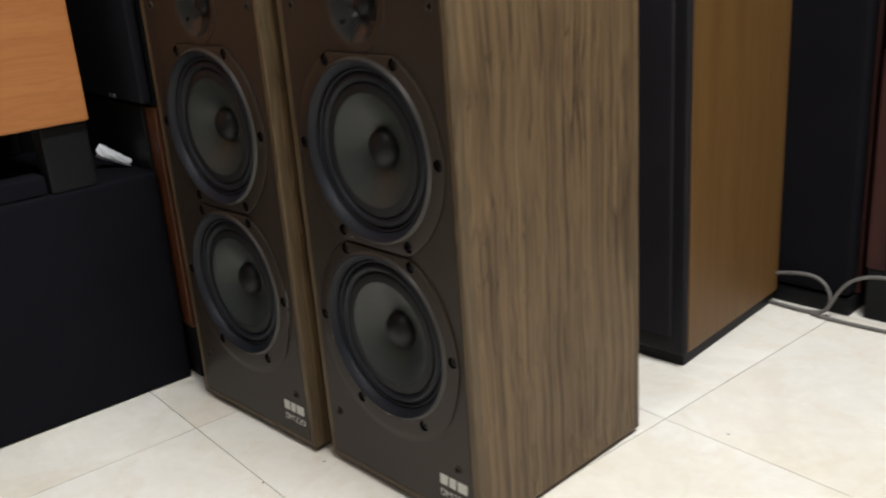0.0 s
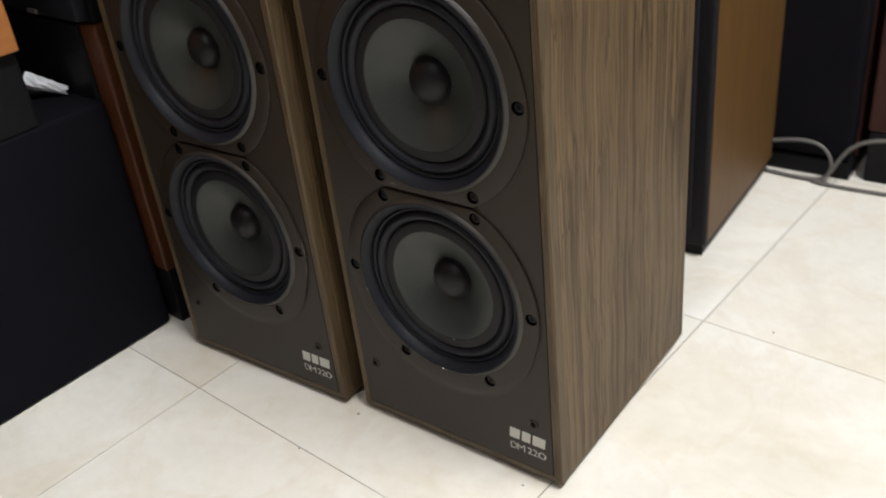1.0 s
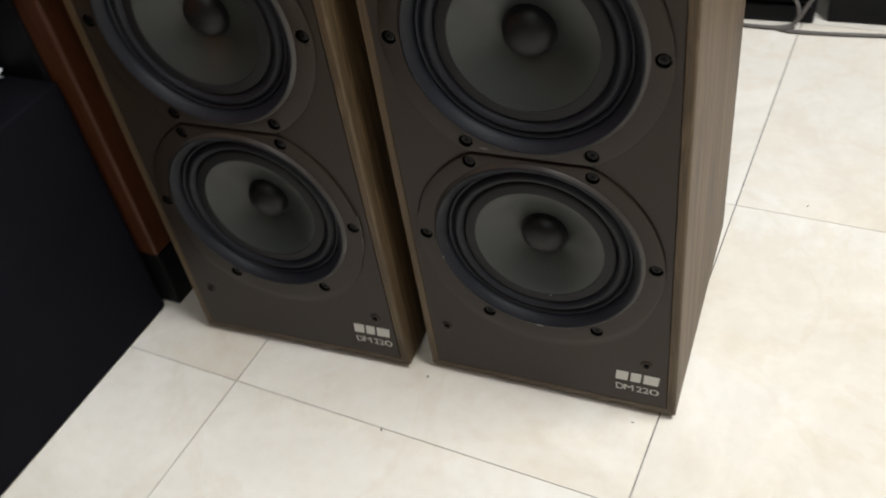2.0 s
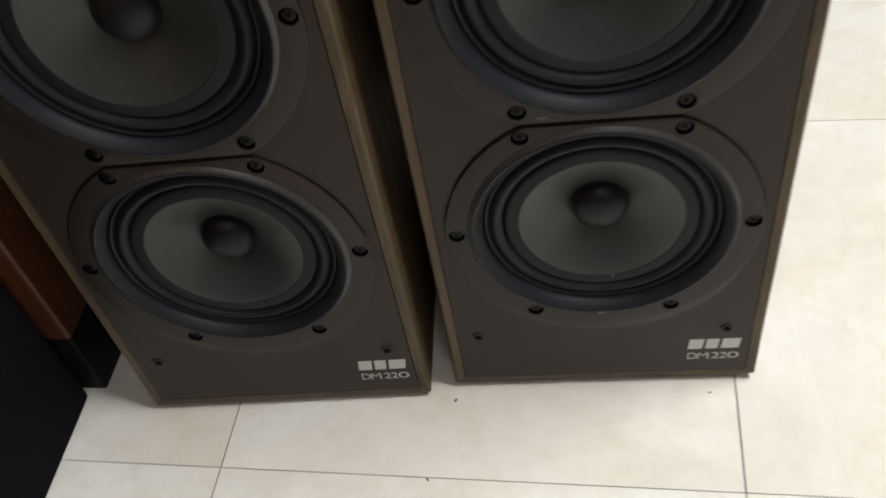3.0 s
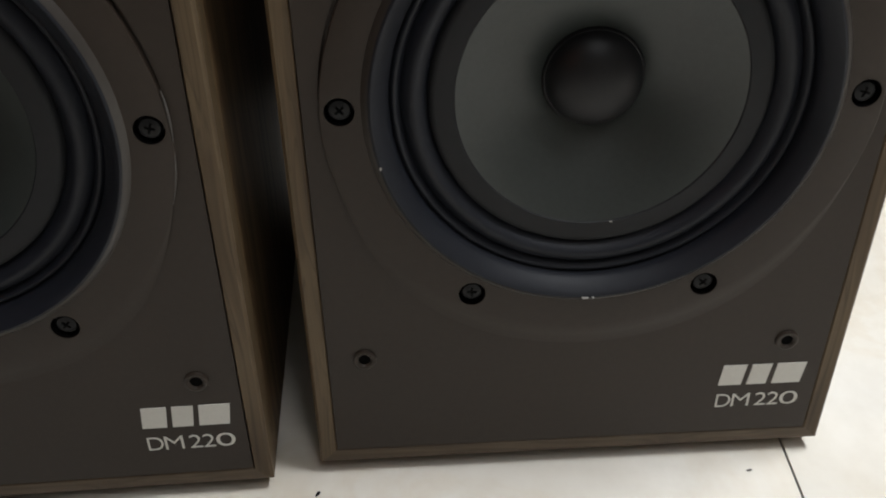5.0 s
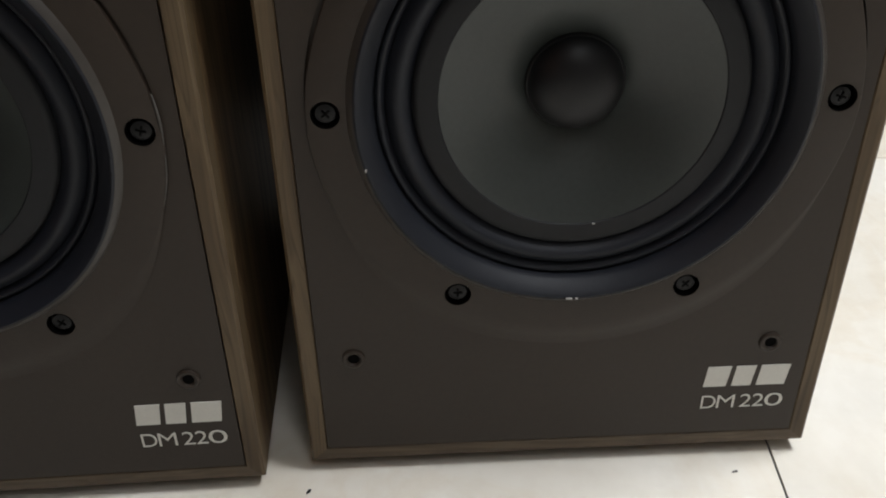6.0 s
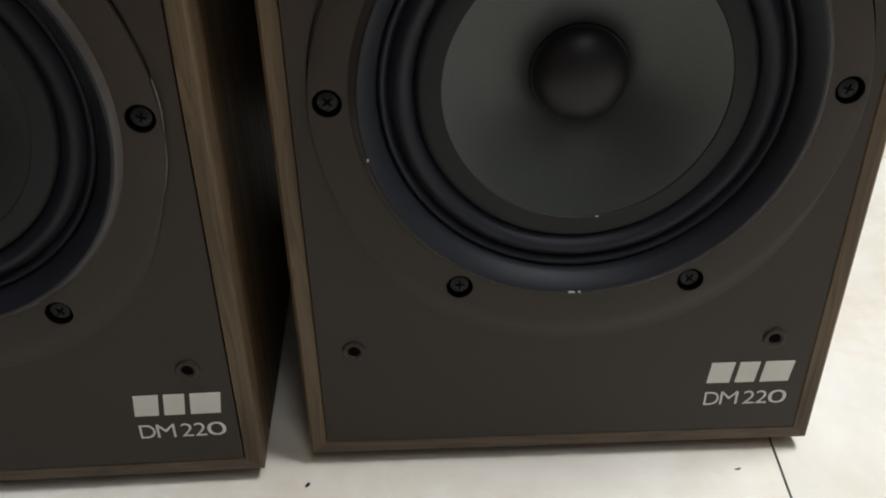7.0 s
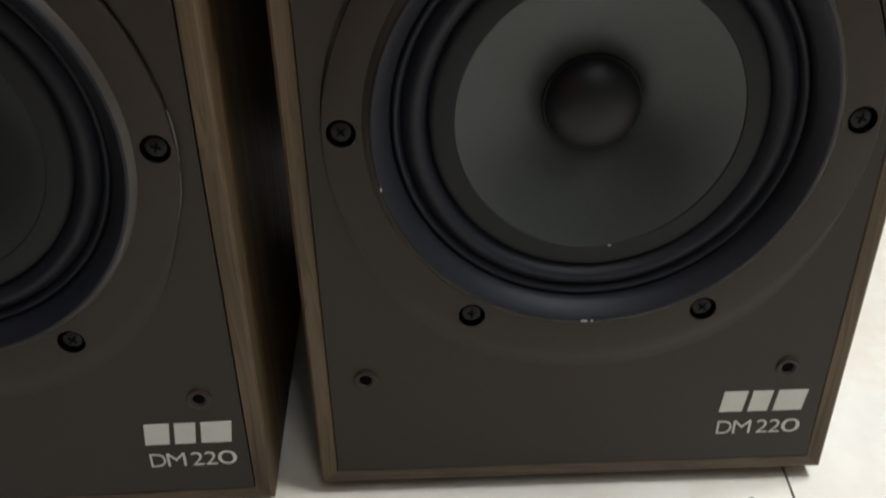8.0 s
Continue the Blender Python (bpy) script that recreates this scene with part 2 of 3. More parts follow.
def baffle_mesh(xo):
    """The front panel, pierced by the two flange recesses and the tweeter."""
    bm = bmesh.new()
    hw = W / 2 - EDGE - 0.0004
    z_bottom, z_top = FOOT + EDGE + 0.0005, H - EDGE - 0.0005
    zones = [(Z_LOW, R_FLANGE, FLAT, 0.2, z_bottom, Z_LOW + 0.1045), (Z_UP, R_FLANGE, FLAT, FLAT, Z_LOW + 0.1045, Z_UP + 0.1045),
             (Z_TWEET, 0.0475, 1, 1, Z_UP + 0.1045, z_top)]
    for zc, r, top, bottom, z0, z1 in zones:
        up, down = z1 - zc, zc - z0
        angles = hole_angles(hw - xo, hw + xo, up, down)
        inner = outline(r, top, bottom, angles)
        outer = []
        for a in angles:
            c, s = math.cos(a), math.sin(a)
            k = min((hw - xo) / c if c > 1e-9 else 9, (hw + xo) / -c if c < -1e-9 else 9, (up / s if s > 1e-9 else 9), (down / -s if s < -1e-9 else 9))
            outer.append((k * c, k * s))
        vo = [bm.verts.new((xo + x, 0, zc + z)) for x, z in outer]
        vi = [bm.verts.new((xo + x, 0, zc + z)) for x, z in inner]
        vs = [bm.verts.new((xo + x * 0.9975, 0.00002, zc + z * 0.9975)) for x, z in inner]
        vd = [bm.verts.new((xo + x * 0.9970, 0.012, zc + z * 0.9970)) for x, z in inner]
        n = len(angles)
        for i in range(n):
            j = (i + 1) % n
            for a, b in ((vo, vi), (vi, vs), (vs, vd)):
                bm.faces.new((a[i], a[j], b[j], b[i]))
    edge = [(-hw, z_bottom), (hw, z_bottom), (hw, z_top), (-hw, z_top)]
    front = [bm.verts.new((x, 0, z)) for x, z in edge]
    back = [bm.verts.new((x, 0.015, z)) for x, z in edge]
    for i in range(4):
        bm.faces.new((front[i], front[(i + 1) % 4], back[(i + 1) % 4], back[i]))
    bmesh.ops.remove_doubles(bm, verts=bm.verts[:], dist=0.00005)
    bmesh.ops.recalc_face_normals(bm, faces=bm.faces[:])
    return bm


def flange_mesh(top, bottom):
    """The driver's brown chassis plate, set in the baffle behind a groove along its top and cut flat where drivers meet, with six screw wells."""
    bm = bmesh.new()
    angles = [2 * math.pi * i / 120 for i in range(120)]
    edge = outline(R_FLANGE, top, bottom, angles)
    stand = [proud(a) if bottom > R_FLANGE else 1.0 for a in angles]
    gap = [1 + (0.0105 * (1 - p) - GROOVE * upper(a)) / R_FLANGE for a, p in zip(angles, stand)]
    rings = [[(x * 0.999, y, z * 0.999) for x, z in edge] for y in (0.012, 0.0021)]
    rings.append([(x * min(g, 0.999), 0.0021 - 0.0022 * (1 - upper(a)), z * min(g, 0.999)) for (x, z), g, a in zip(edge, gap, angles)])
    rings.append([(x * g, -0.00004 - (PLATE - 0.0004) * p, z * g) for (x, z), g, p in zip(edge, gap, stand)])
    for t in (0.25, 0.5, 0.75, 1.0):
        rise = t * t * (3 - 2 * t)
        ring = []
        for (x, z), g, p in zip(edge, gap, stand):
            low = -0.00004 - (PLATE - 0.0004) * p
            k = g - t * (0.0005 + 0.0125 * (1 - p)) / R_FLANGE
            ring.append((x * k, low + (-PLATE - low) * rise, z * k))
        rings.append(ring)
    rings += [[(r * math.cos(a), -PLATE, r * math.sin(a)) for a in angles] for r in (0.0998, 0.0985, 0.0955)]
    rings.append([(0.0949 * math.cos(a), 0.012, 0.0949 * math.sin(a)) for a in angles])
    rows = [[bm.verts.new(p) for p in ring] for ring in rings]
    for a, b in zip(rows, rows[1:] + rows[:1]):
        for i in range(120):
            j = (i + 1) % 120
            bm.faces.new((a[i], a[j], b[j], b[i]))
    bmesh.ops.recalc_face_normals(bm, faces=bm.faces[:])
    cut = bmesh.new()
    for k in range(6):
        a = math.radians(60 * k)
        ring = [[cut.verts.new((R_SCREW * math.cos(a) + 0.0063 * math.cos(q), y, R_SCREW * math.sin(a) + 0.0063 * math.sin(q))) for q in [2 * math.pi * n / 20 for n in range(20)]] for y in (-0.02, 0.0045)]
        for n in range(20):
            cut.faces.new((ring[0][n], ring[0][(n + 1) % 20], ring[1][(n + 1) % 20], ring[1][n]))
        cut.faces.new(ring[0])
        cut.faces.new(ring[1])
    bmesh.ops.recalc_face_normals(cut, faces=cut.faces[:])
    obs = []
    for name, mesh in (("ring_source", bm), ("well_source", cut)):
        me = bpy.data.meshes.new(name)
        mesh.to_mesh(me)
        mesh.free()
        obs.append(new(name, me))
    mod = obs[0].modifiers.new("wells", "BOOLEAN")
    mod.operation, mod.object, mod.solver = "DIFFERENCE", obs[1], "EXACT"
    me = bpy.data.meshes.new_from_object(obs[0].evaluated_get(bpy.context.evaluated_depsgraph_get()))
    for ob in obs:
        bpy.data.objects.remove(ob)
    out = bmesh.new()
    out.from_mesh(me)
    bpy.data.meshes.remove(me)
    return out


def arc(r0, r1, y0, y1, rise, n=8):
    return [(r0 + (r1 - r0) * i / n, y0 + (y1 - y0) * i / n - rise * math.sin(math.pi * i / n)) for i in range(n + 1)]


def screw_meshes():
    well = lathe([(0.0062, -0.0002), (0.0062, 0.0055), (0.0, 0.0055)], 20)
    head = lathe([(0.0050, 0.0055), (0.0050, 0.0024), (0.0042, 0.0014), (0.0022, 0.0010), (0.0, 0.0009)], 20)
    return well, head


def cross_mesh():
    bm = box(-0.0022, 0.0022, 0.0007, 0.0026, -0.00045, 0.00045)
    other = box(-0.00045, 0.00045, 0.00068, 0.0026, -0.0022, 0.0022)
    me = bpy.data.meshes.new("slot_half")
    other.to_mesh(me)
    other.free()
    bm.from_mesh(me)
    bpy.data.meshes.remove(me)
    return bm


def text_mesh(body, size, stretch):
    cu = bpy.data.curves.new("lettering", "FONT")
    cu.body, cu.size, cu.extrude, cu.align_x, cu.offset = body, size, 0.0001, "LEFT", -0.00018
    ob = new("lettering_source", cu)
    dg = bpy.context.evaluated_depsgraph_get()
    me = bpy.data.meshes.new_from_object(ob.evaluated_get(dg))
    bpy.data.objects.remove(ob)
    xs = [v.co.x for v in me.vertices]
    ys = [v.co.y for v in me.vertices]
    x0, x1, y0, y1 = min(xs), max(xs), min(ys), max(ys)
    for v in me.vertices:
        v.co = ((v.co.x - x0) / (x1 - x0) * stretch[0], -v.co.z, (v.co.y - y0) / (y1 - y0) * stretch[1])
    bm = bmesh.new()
    bm.from_mesh(me)
    bpy.data.meshes.remove(me)
    return bm


def prism(points, y0, y1):
    """A flat plate from an outline in x and z."""
    bm = bmesh.new()
    f = [bm.verts.new((x, y0, z)) for x, z in points]
    g = [bm.verts.new((x, y1, z)) for x, z in points]
    bm.faces.new(f)
    bm.faces.new(g[::-1])
    for i in range(len(points)):
        j = (i + 1) % len(points)
        bm.faces.new((f[i], f[j], g[j], g[i]))
    bmesh.ops.recalc_face_normals(bm, faces=bm.faces[:])
    return bm


def edge_strip(a, b, inward):
    """A mitred front edge from corner a to corner b (x, z), chamfered towards the baffle."""
    bm = bmesh.new()
    loops = []
    for (x, z), (ix, iz) in ((a, inward[0]), (b, inward[1])):
        e = EDGE
        section = [(0, 0.0135), (0, 0.0015), (0.0015, 0.0), (e - 0.0007, 0.0), (e - 0.0001, 0.0007), (e, 0.0135)]
        loops.append([bm.verts.new((x + ix * k, y, z + iz * k)) for k, y in section])
    n = len(loops[0])
    for i in range(n):
        j = (i + 1) % n
        bm.faces.new((loops[0][i], loops[0][j], loops[1][j], loops[1][i]))
    for l in loops:
        bm.faces.new(l)
    bmesh.ops.recalc_face_normals(bm, faces=bm.faces[:])
    return bm


def loudspeaker(m, xo, xd):
    """xo shifts the sockets and the lettering from the middle of the front, xd the drivers."""
    s = empty("loudspeaker", m)
    w = W / 2
    t = 0.015
    y0 = 0.0135
    part("side_panel", box(-w, -w + t, y0, D, FOOT, H, 0.0012), WALNUT, s)
    part("side_panel", box(w - t, w, y0, D, FOOT, H, 0.0012), WALNUT, s)
    part("top_panel", box(-w + t, w - t, y0, D, H - t, H), WALNUT_X, s)
    part("bottom_panel", box(-w + t, w - t, y0, D, FOOT, FOOT + t), WALNUT_X, s)
    part("back_panel", box(-w + t, w - t, D - t - 0.004, D - 0.004, FOOT + t, H - t), BLACK, s)
    part("inner_wall", box(-w + t, w - t, 0.075, 0.085, FOOT + t, H - t), BLACK, s)
    corners = [(-w, FOOT), (w, FOOT), (w, H), (-w, H)]
    inw = [(1, 1), (-1, 1), (-1, -1), (1, -1)]
    for i, mat in enumerate((WALNUT_X, WALNUT_EDGE, WALNUT_X, WALNUT_EDGE)):
        j = (i + 1) % 4
        part("front_edge", edge_strip(corners[i], corners[j], (inw[i], inw[j])), mat, s)
    part("plinth", box(-w + 0.012, w - 0.012, 0.010, D - 0.012, 0.0, FOOT, 0.0008), BLACK, s, "recessed black base board")
    baffle = part("baffle", baffle_mesh(xd), BAFFLE, s, "matt dark brown front panel")
    for zc, top, bottom in ((Z_LOW, FLAT, 0.2), (Z_UP, FLAT, FLAT)):
        fl = part("bass_driver", flange_mesh(top, bottom), BAFFLE, s, "bass driver with dark rubber surround and grey cone", True, pose(xd, 0, zc))
        part("rim", lathe([(0.1004, 0.0030), (0.1003, -0.0008), (0.0998, -0.0018), (0.0970, -0.0050), (0.0965, -0.0053)], 96), RIM, fl, "satin sloping rim", True)
        part("gasket", lathe([(0.0966, -0.0050), (0.0963, -0.0054), (0.0954, -0.0057), (0.0946, -0.0053), (0.0938, -0.0045), (0.0890, -0.0006), (0.0883, 0.0024), (0.0878, 0.0066), (0.0870, 0.0070)]), RUBBER, fl, "", True)
        part("surround", lathe([(0.0880, 0.0070)] + arc(0.0874, 0.0836, 0.0045, 0.0062, 0.0018, 6) + [(0.0833, 0.0072)] + arc(0.0829, 0.0722, 0.0062, 0.0078, 0.0044, 10) + [(0.0718, 0.0088)]), RUBBER, fl, "half-roll black rubber surround", True)
        part("cone_edge", lathe([(0.0722, 0.0085), (0.0714, 0.0056), (0.0703, 0.0046), (0.0690, 0.0042), (0.0615, 0.0040), (0.0607, 0.0050)]), RING_DARK, fl, "", True)
        part("cone", lathe([(0.0614 - 0.0401 * (i / 14), 0.0045 + 0.0206 * (i / 14) ** 1.15) for i in range(15)]), CONE, fl, "grey-green plastic cone", True)
        part("dust_cap", lathe([(0.0224, 0.0310), (0.0224, 0.0241), (0.0217, 0.0229)] + [(0.0212 * math.cos(q), 0.0229 - 0.0132 * math.sin(q)) for q in [math.pi / 2 * i / 10 for i in range(10)]] + [(0.0, 0.0097)], 56), CAP, fl, "black domed dust cap", True)
        for k in range(6):
            a = math.radians(60 * k)
            # well lining and cross slot are coloured as dark as a shaded hole
            well, head = screw_meshes()
            sc = part("screw", well, HOLE_SHADE, fl, "", True, pose(R_SCREW * math.cos(a), -PLATE + 0.0006, R_SCREW * math.sin(a)))
            part("screw_head", head, STEEL, sc, "", True)
            part("cross_slot", cross_mesh(), HOLE_SHADE, sc, "", False, pose(0, 0, 0, 0, 17 + 41 * k, 0))
    # black strip over the brown gap, its shade done as a colour
    part("joint_shade_strip", box(xd - 0.056, xd + 0.056, -0.0004, 0.004, Z_LOW + 0.1035, Z_LOW + 0.1055), BLACK, s, "black strip standing for the shade in the gap between the drivers")
    tw = part("tweeter", lathe([(0.0474, 0.014), (0.0474, 0.0006), (0.0466, -0.0008), (0.0385, -0.0012), (0.0372, -0.0004)]), BAFFLE, s, "round tweeter with a glossy dished plate", True, pose(xd, 0, Z_TWEET))
    part("dish", lathe([(0.0373, -0.0004), (0.0362, 0.0006), (0.0260, 0.0062), (0.0150, 0.0120), (0.0142, 0.0135)]), GLOSS, tw, "glossy dark dish", True)
    part("dome", lathe([(0.0144, 0.0136)] + [(0.0130 * math.cos(q), 0.0130 - 0.0075 * math.sin(q)) for q in [math.pi / 2 * i / 7 for i in range(7)]] + [(0, 0.0055)], 40), CAP, tw, "dark dome", True)
    for k in range(3):
        a = math.radians(120 * k + 215)
        part("screw", lathe([(0.0028, 0.0040), (0.0026, 0.0012), (0.0, 0.0008)], 16), BLACK, tw, "", True, pose(0.030 * math.cos(a), 0.0015, 0.030 * math.sin(a)))
    for x, z in ((-0.1065, 0.0775), (0.1006, 0.0775), (-0.1070, 0.566), (0.1090, 0.566)):
        sock = part("grille_socket", lathe([(0.0058, 0.0002), (0.0056, -0.0009), (0.0048, -0.0014), (0.0036, -0.0012), (0.0029, -0.0004)], 28), BAFFLE, s, "", True, pose(x + xo, 0, z))
        # shallow disc; its black stands in for the shade of a deeper hole
        part("socket_hole", lathe([(0.0031, 0.0002), (0.0028, -0.0003), (0.0, -0.0003)], 20), HOLE_SHADE, sock)
    # a maker's mark as three slanted plates, and the model number below it
    lean = 0.10
    for x0, x1 in ((0.0705, 0.0838), (0.0850, 0.0965), (0.0978, 0.1140)):
        z0, z1 = 0.0495, 0.0625
        sl = lean * (z1 - z0)
        part("mark_plate", prism([(xo + x0, z0), (xo + x1 - 0.0016, z0), (xo + x1, z1), (xo + x0 + sl, z1)], -0.0004, 0.0004), SILVER, s, "plain silver shape of the maker's mark")
    for word, label, glyphs in (("DM", "thin silver letters DM", ((0.0, 0.0076), (0.0083, 0.0091))), ("220", "thin silver figures 220", ((0.0203, 0.0059), (0.0268, 0.0059), (0.0333, 0.0093)))):
        bm = bmesh.new()
        for ch, (x, width) in zip(word, glyphs):
            piece = text_mesh(ch, 0.02, (width, 0.0086))
            piece.transform(pose(x, 0, 0))
            me = bpy.data.meshes.new("glyph")
            piece.to_mesh(me)
            piece.free()
            bm.from_mesh(me)
            bpy.data.meshes.remove(me)
        part("model_lettering", bm, SILVER, s, label, False, pose(0.0710 + xo, -0.0003, 0.0347))
    return tagged(s, "tall walnut loudspeaker with dark brown front and two bass drivers", "loudspeaker", "pair of walnut loudspeakers", "object")


# ---- room ----
TURN = -4.0
NODE = (-0.346, -0.0775)
PITCH = 0.4540
X0, X1, Y0, Y1 = -1.75, 2.1, -2.2, 1.75
floor = part("floor", box(X0, X1, Y0, Y1, -0.08, -0.0012), GROUT, None)
tagged(floor, "cream polished porcelain tiles with thin grey joints", "floor", "", "structure")
T = 0.45
for name, args in (("wall_north", (X0 - T, X1 + T, Y1, Y1 + T)), ("wall_south", (X0 - T, X1 + T, Y0 - T, Y0)), ("wall_west", (X0 - T, X0, Y0, Y1)), ("wall_east", (X1, X1 + T, Y0, Y1))):
    tagged(part(name, box(*args, -0.08, CEIL), WALL), "plain taupe painted room wall", "wall", "", "structure")
tagged(part("ceiling", box(X0 - T, X1 + T, Y0 - T, Y1 + T, CEIL, CEIL + 0.15), CEILING), "plain white painted ceiling", "ceiling", "", "structure")


def assumed_ceiling_light(x, y):
    e = empty("assumed_ceiling_light", pose(x, y, CEIL))
    part("housing", box(-0.15, 0.15, -0.62, 0.62, -0.06, 0.0, 0.006), CEILING, e)
    part("diffuser", box(-0.13, 0.13, -0.60, 0.60, -0.070, -0.0605, 0.003), glow, e)
    return tagged(e, "assumed white fluorescent batten light on the ceiling, out of view", "ceiling light", "ceiling lights", "object")


# assumed fittings out of view, one for the main light and each fill
for lx, ly, power in LAMPS:
    assumed_ceiling_light(lx, ly)

# ---- the pair of loudspeakers ----
right = loudspeaker(pose(-XO, 0, 0), XO, 0.0006)
left = loudspeaker(pose(-0.2860 - 0.0030, -0.0125, 0, 0, 0, 1.3), 0.0030, -0.0010)


# ---- the other loudspeakers ----
def oak_speaker(m):
    """Tall cabinet with honey sides and a rounded dark front frame. Origin: front right bottom corner."""
    e = empty("floor_speaker", m)
    w, d, h, p = 0.30, 0.312, 0.98, 0.022
    part("cabinet", box(-w, 0, 0.0150, d, p, h, 0.0015), OAK, e, "honey oak veneer cabinet")
    part("front_frame", box(-w - 0.001, 0.001, 0.001, 0.0145, p - 0.002, h + 0.001, 0.007, 3), PLASTIC, e, "rounded dark grey front frame")
    part("grille", box(-w + 0.02, -0.020, -0.004, 0.004, p + 0.025, h - 0.03, 0.003), GREY_CLOTH, e, "charcoal cloth grille")
    part("plinth", box(-w + 0.006, -0.006, 0.012, d - 0.004, 0, p, 0.001), BLACK, e)
    return tagged(e, "tall honey oak loudspeaker with a dark cloth front", "loudspeaker", "", "object")


oak_speaker(pose(0.082, 0.478, 0, 0, 0, 2.5))


def mahogany_cabinet(m, veneer, label):
    """Low red-brown cabinet with a dark lower front and a black foot. Origin: front right bottom corner."""
    e = empty("wooden_speaker", m)
    w, d, h, p = 0.33, 0.34, 0.424, 0.085
    part("cabinet", box(-w, 0, 0, d, p, h, 0.005, 3), veneer, e)
    part("front_panel", box(-w + 0.032, -0.032, -0.006, 0.001, p + 0.01, h - 0.0005, 0.002), BLACK, e, "black front panel")
    part("plinth", box(-w + 0.003, -0.003, 0.003, d - 0.003, 0, p, 0.003), BLACK, e, "black foot")
    return tagged(e, label, "loudspeaker", "wooden cabinets on black feet", "object")


def black_bookshelf(m):
    """Black speaker that stands on the red-brown cabinet."""
    e = empty("bookshelf_speaker", m)
    part("cabinet", box(-0.32, -0.004, 0.004, 0.30, 0, 0.52, 0.004), BLACK, e)
    grille = part("grille", box(-0.316, -0.006, -0.014, 0.0035, 0.006, 0.514, 0.006, 3), GRILLE, e, "black cloth grille")
    part("badge", box(-0.114, -0.094, -0.0165, -0.0135, 0.009, 0.014, 0.0005), ALUMINIUM, grille, "small silver badge")
    return tagged(e, "black loudspeaker standing on a red-brown cabinet", "loudspeaker", "black loudspeakers on cabinets", "object")


mahogany_cabinet(pose(-0.479, 0.007, 0, 0, 0, -3), MAHOGANY, "red-brown mahogany speaker cabinet with a black foot")
black_bookshelf(pose(-0.479, 0.007, 0.424, 0, 0, -3))
mahogany_cabinet(pose(0.533, 0.802, 0), DARK_RED, "dark red wooden speaker cabinet behind grey cables")
black_bookshelf(pose(0.533, 0.802, 0.424))


def black_speaker(m):
    e = empty("floor_speaker", m)
    part("cabinet", box(-0.34, 0, 0.022, 0.36, 0.030, 1.05, 0.004, 3), DARK_RED, e, "dark red veneer sides")
    part("grille", box(-0.338, -0.004, -0.012, 0.0215, 0.034, 1.04, 0.010, 3), DEEP_GRILLE, e, "black cloth grille")
    part("plinth", box(-0.335, -0.003, -0.008, 0.35, 0, 0.0295, 0.004), BLACK, e, "black foot")
    return tagged(e, "tall black-fronted loudspeaker with dark red wooden sides, left copy added as a screen", "loudspeaker", "", "object")


black_speaker(pose(0.190, 0.803, 0, 0, 0, 0))
# made-up copy that blocks the bright wall below the orange cabinet
black_speaker(pose(-0.83, -0.05, 0, 0, 0, -2))

# ---- black box with the orange cabinet on it ----
SUB = pose(-0.496, 0.003, 0, 0, 0, -3.0)
sub = empty("subwoofer", SUB)
part("cabinet", box(-0.45, 0, -0.62, 0, 0.002, 0.331, 0.007, 3), CARPET, sub)
for x in (-0.40, -0.05):
    for y in (-0.57, -0.05):
        part("foot", lathe([(0.0, 0.0), (0.016, 0.0), (0.018, -0.002), (0.0, -0.002)], 20), BLACK, sub, "", False, pose(x, y, 0.002, -90))
tagged(sub, "large black cloth-covered subwoofer box standing on the tiles", "subwoofer", "", "object")
cab = empty("wooden_cabinet", SUB @ pose(0.012, -0.085, 0.331))
part("body", box(-0.40, 0, -0.50, 0, 0.092, 0.60, 0.003), CHERRY, cab, "orange cherry veneer body")
for x0, x1 in ((-0.38, -0.34), (-0.052, -0.0125)):
    for y0, y1 in ((-0.064, 0.0), (-0.50, -0.436)):
        part("support_block", box(x0, x1, y0, y1, 0, 0.0915, 0.004), BLACK, cab, "square black foot")
tagged(cab, "orange cherry-wood cabinet on square black feet on a black box", "cabinet", "", "object")

roll = empty("paper_roll", pose(-0.563, -0.003, 0.331, 0, -20, 227.4))
bm = bmesh.new()
crumple = random.Random(4)
rows = []
for i in range(9):
    x, r = 0.048 * i / 8, 0.006 + 0.005 * i / 8
    row = []
    for k in range(15):
        a = 2 * math.pi * (k / 14) * 1.08 - 1.2
        rr = r * (0.86 + 0.24 * crumple.random()) * (1 - 0.12 * k / 14)
        row.append(bm.verts.new((x + 0.005 * crumple.random(), rr * math.cos(a), r * 0.96 + rr * math.sin(a))))
    rows.append(row)
for a, b in zip(rows, rows[1:]):
    for k in range(14):
        bm.faces.new((a[k], a[k + 1], b[k + 1], b[k]))
sheet = part("sheet", bm, PAPER, roll)
thick = sheet.modifiers.new("thickness", "SOLIDIFY")
thick.thickness = 0.0004
tagged(roll, "crumpled roll of white paper on a black box", "paper", "", "object")


board = part("board", box(-0.13, -0.004, -0.42, -0.152, 0.3312, 0.358, 0.005, 3), CARPET, None, "", False, SUB)
tagged(board, "dark grey board lying between black cabinet feet", "board", "", "object")

# ---- chips and specks ----
low = [o for o in right.children if o.name.startswith("bass_driver")][0]
for x, z, wx, wz in ((-0.0925, -0.0245, 0.0008, 0.0012), (-0.0021, -0.0957, 0.0030, 0.0007), (0.0015, -0.0957, 0.0012, 0.0006)):
    part("paint_chip", box(x - wx / 2, x + wx / 2, -0.0067, -0.0044, z - wz / 2, z + wz / 2, 0.0002), CHIP, low, "pale chip in the rim")
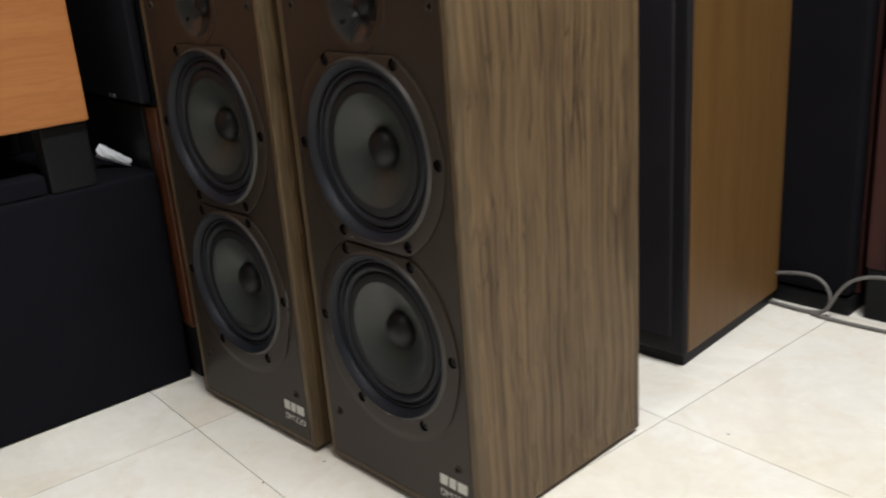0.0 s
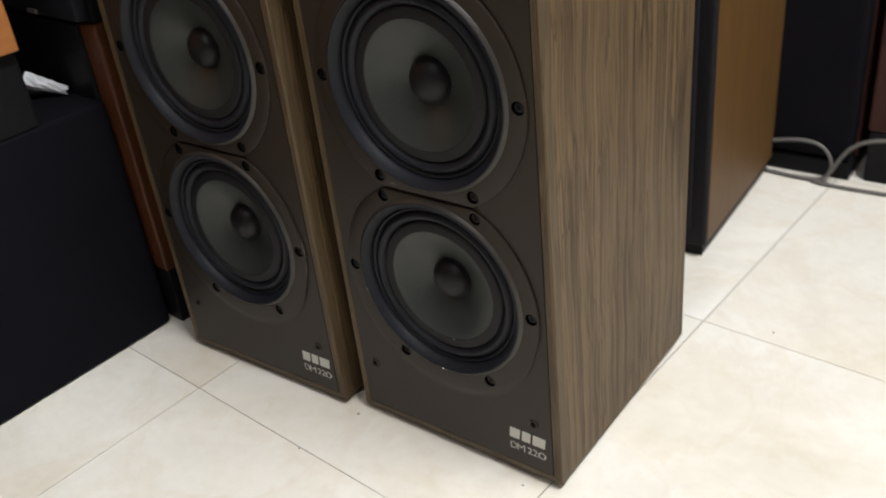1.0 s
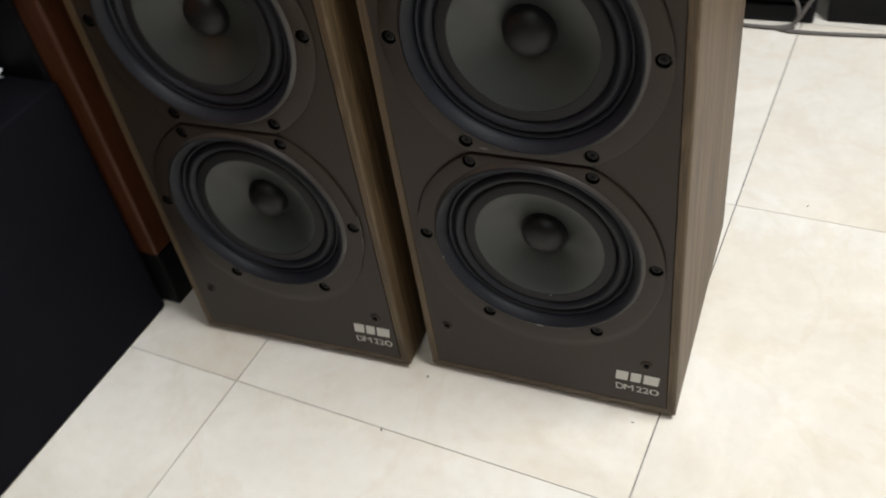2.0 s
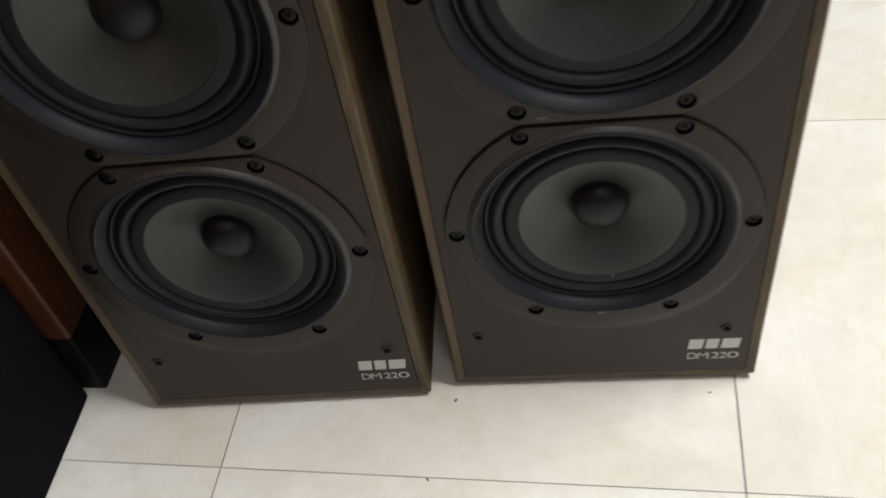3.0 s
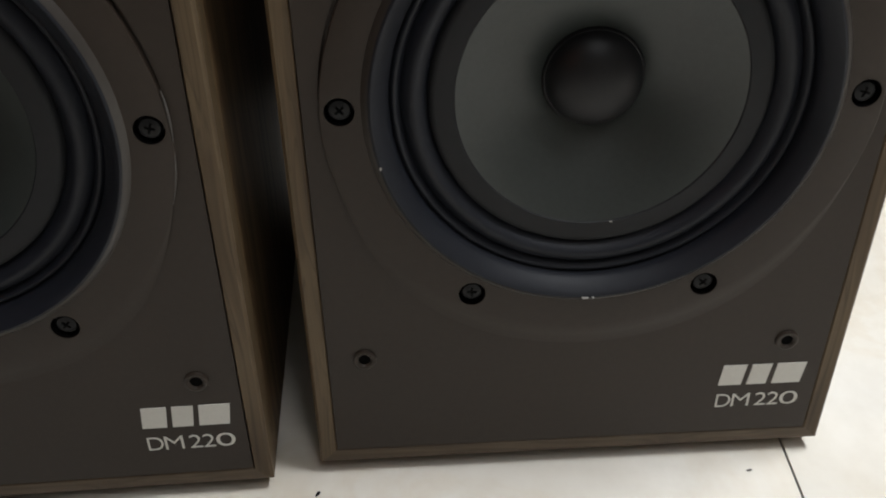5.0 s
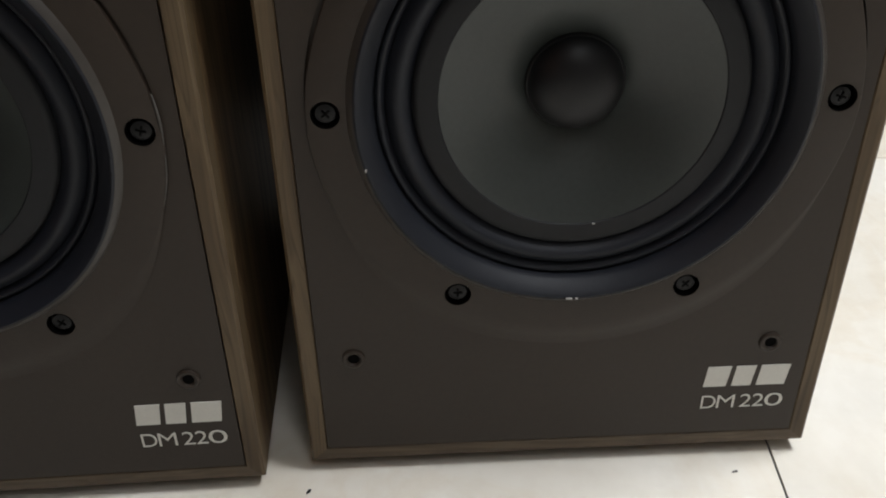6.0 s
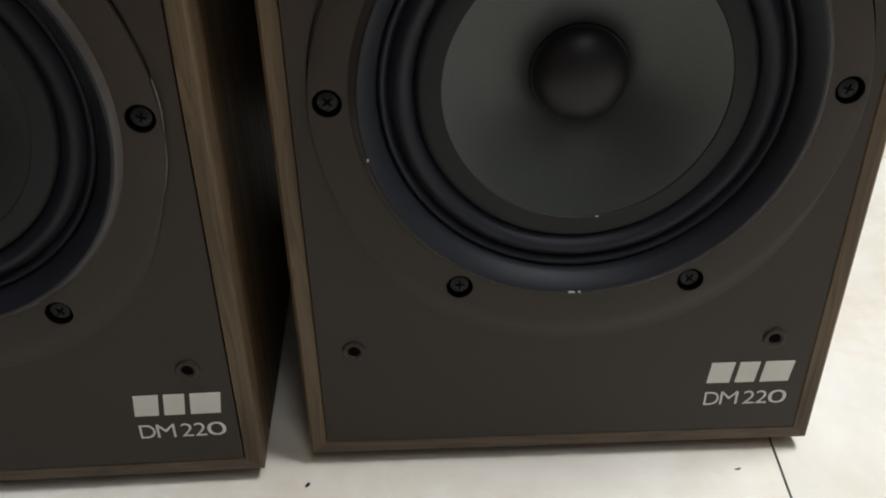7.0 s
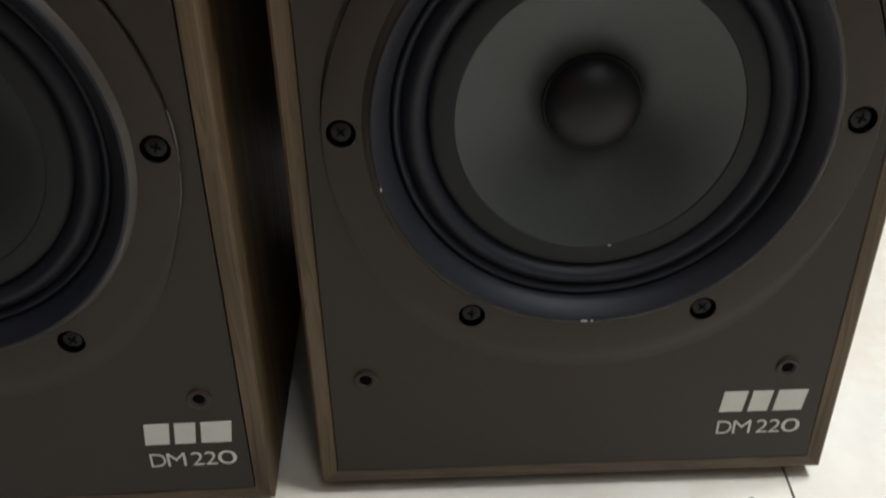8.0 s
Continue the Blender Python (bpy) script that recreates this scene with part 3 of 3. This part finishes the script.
for x, z in ((0.015, 0.090), (-0.1165, 0.2065), (-0.0985, 0.2530)):
    part("paint_chip", lathe([(0.0005, 0.0002), (0.00035, -0.0002), (0.0, -0.0003)], 8), CHIP, right, "pale fleck", False, pose(x + XO, 0, z))
part("paint_chip", box(0.0080, 0.0094, 0.0034, 0.0041, -0.0612, -0.0607, 0.0001), CHIP, low, "pale fleck at the cone's edge")
high = [o for o in right.children if o.name.startswith("bass_driver")][1]
part("scuff", prism([(-0.0425, -0.0995), (-0.0390, -0.1002), (-0.0345, -0.0994), (-0.0338, -0.0982), (-0.0375, -0.0976), (-0.0415, -0.0984)], -PLATE - 0.0002, -PLATE + 0.0004), SCUFF_GLINT, high, "dull grey scuff on the plate")
left_low = [o for o in left.children if o.name.startswith("bass_driver")][0]
# pale arcs: worn edge together with the light it catches, as colour
for a0, a1 in ((8, -3), (-5, -17)):
    steps = [radians(a0 + (a1 - a0) * i / 10) for i in range(11)]
    ring = [(0.1163 * math.cos(a), 0.1163 * math.sin(a)) for a in steps]
    ring += [((0.1163 + 0.00045 * math.sin(math.pi * (i + 0.4) / 10.8)) * math.cos(a), (0.1163 + 0.00045 * math.sin(math.pi * (i + 0.4) / 10.8)) * math.sin(a)) for i, a in reversed(list(enumerate(steps)))]
    part("worn_glint_edge", prism(ring, -PLATE - 0.0001, -PLATE + 0.0012), SCUFF_GLINT, left_low, "pale line of wear and painted highlight along the plate's edge")
for x, y, r, turn in ((0.091, -0.013, 0.0012, 10), (-0.135, -0.014, 0.0016, 60), (-0.156, -0.093, 0.0014, 120), (0.2215, 0.360, 0.0014, 40)):
    bm = bmesh.new()
    bmesh.ops.create_icosphere(bm, subdivisions=2, radius=r)
    for v in bm.verts:
        k = 0.8 + 0.4 * noise.noise(v.co * 900 + Vector((x, y, 0)) * 50)
        v.co = Vector((v.co.x * 1.6 * k, v.co.y * 0.7 * k, (v.co.z * k + r * 0.8) * 0.35))
    speck = part("dirt_speck", bm, GROUT if x > 0 else STEEL, None, "", True, pose(x, y, 0, 0, 0, turn))
    tagged(speck, "tiny speck of dirt lying on the tiles", "dirt", "specks on the tiles", "object")


# ---- cable ----
def cable(points, radius, label):
    cu = bpy.data.curves.new("cable", "CURVE")
    cu.dimensions, cu.bevel_depth, cu.bevel_resolution, cu.resolution_u = "3D", radius, 3, 10
    cu.materials.append(CABLE)
    sp = cu.splines.new("NURBS")
    sp.points.add(len(points) - 1)
    for p, q in zip(sp.points, points):
        p.co = (*q, 1)
    sp.use_endpoint_u, sp.order_u = True, 4
    return tagged(new("cable", cu), label, "cable", "cables", "object")


cable([(0.02, 0.783, 0.040), (0.06, 0.782, 0.052), (0.11, 0.780, 0.066), (0.15, 0.779, 0.063), (0.168, 0.775, 0.034), (0.162, 0.771, 0.008), (0.13, 0.769, 0.004), (0.09, 0.771, 0.004), (0.055, 0.776, 0.004)], 0.0030, "grey cable looping up from the tiles")
cable([(0.14, 0.766, 0.004), (0.160, 0.765, 0.006), (0.172, 0.771, 0.040), (0.19, 0.776, 0.070), (0.23, 0.778, 0.088), (0.30, 0.780, 0.082), (0.38, 0.781, 0.026), (0.5, 0.784, 0.004)], 0.0030, "grey cable looping up from the tiles")
cable([(0.15, 0.764, 0.0037), (0.19, 0.762, 0.0037), (0.25, 0.766, 0.0037), (0.33, 0.772, 0.0037), (0.45, 0.780, 0.0037)], 0.0030, "grey cable lying along the tiles")

# ---- floor tiles ----
FLOOR_TURN = pose(NODE[0], NODE[1], 0, 0, 0, TURN)
tile_bm = box(0.0007, PITCH - 0.0007, 0.00045, PITCH - 0.00045, -0.009, 0.0)
tile_me = bpy.data.meshes.new("tile")
tile_bm.to_mesh(tile_me)
tile_bm.free()
tile_me.materials.append(TILE)
for i in range(-5, 8):
    for j in range(-7, 6):
        c = FLOOR_TURN @ Vector(((i + 0.5) * PITCH, (j + 0.5) * PITCH, 0))
        if X0 - 0.24 < c.x < X1 + 0.24 and Y0 - 0.24 < c.y < Y1 + 0.24:
            ob = new("tile", tile_me)
            ob.parent = floor
            ob.matrix_basis = FLOOR_TURN @ pose(i * PITCH, j * PITCH, 0)
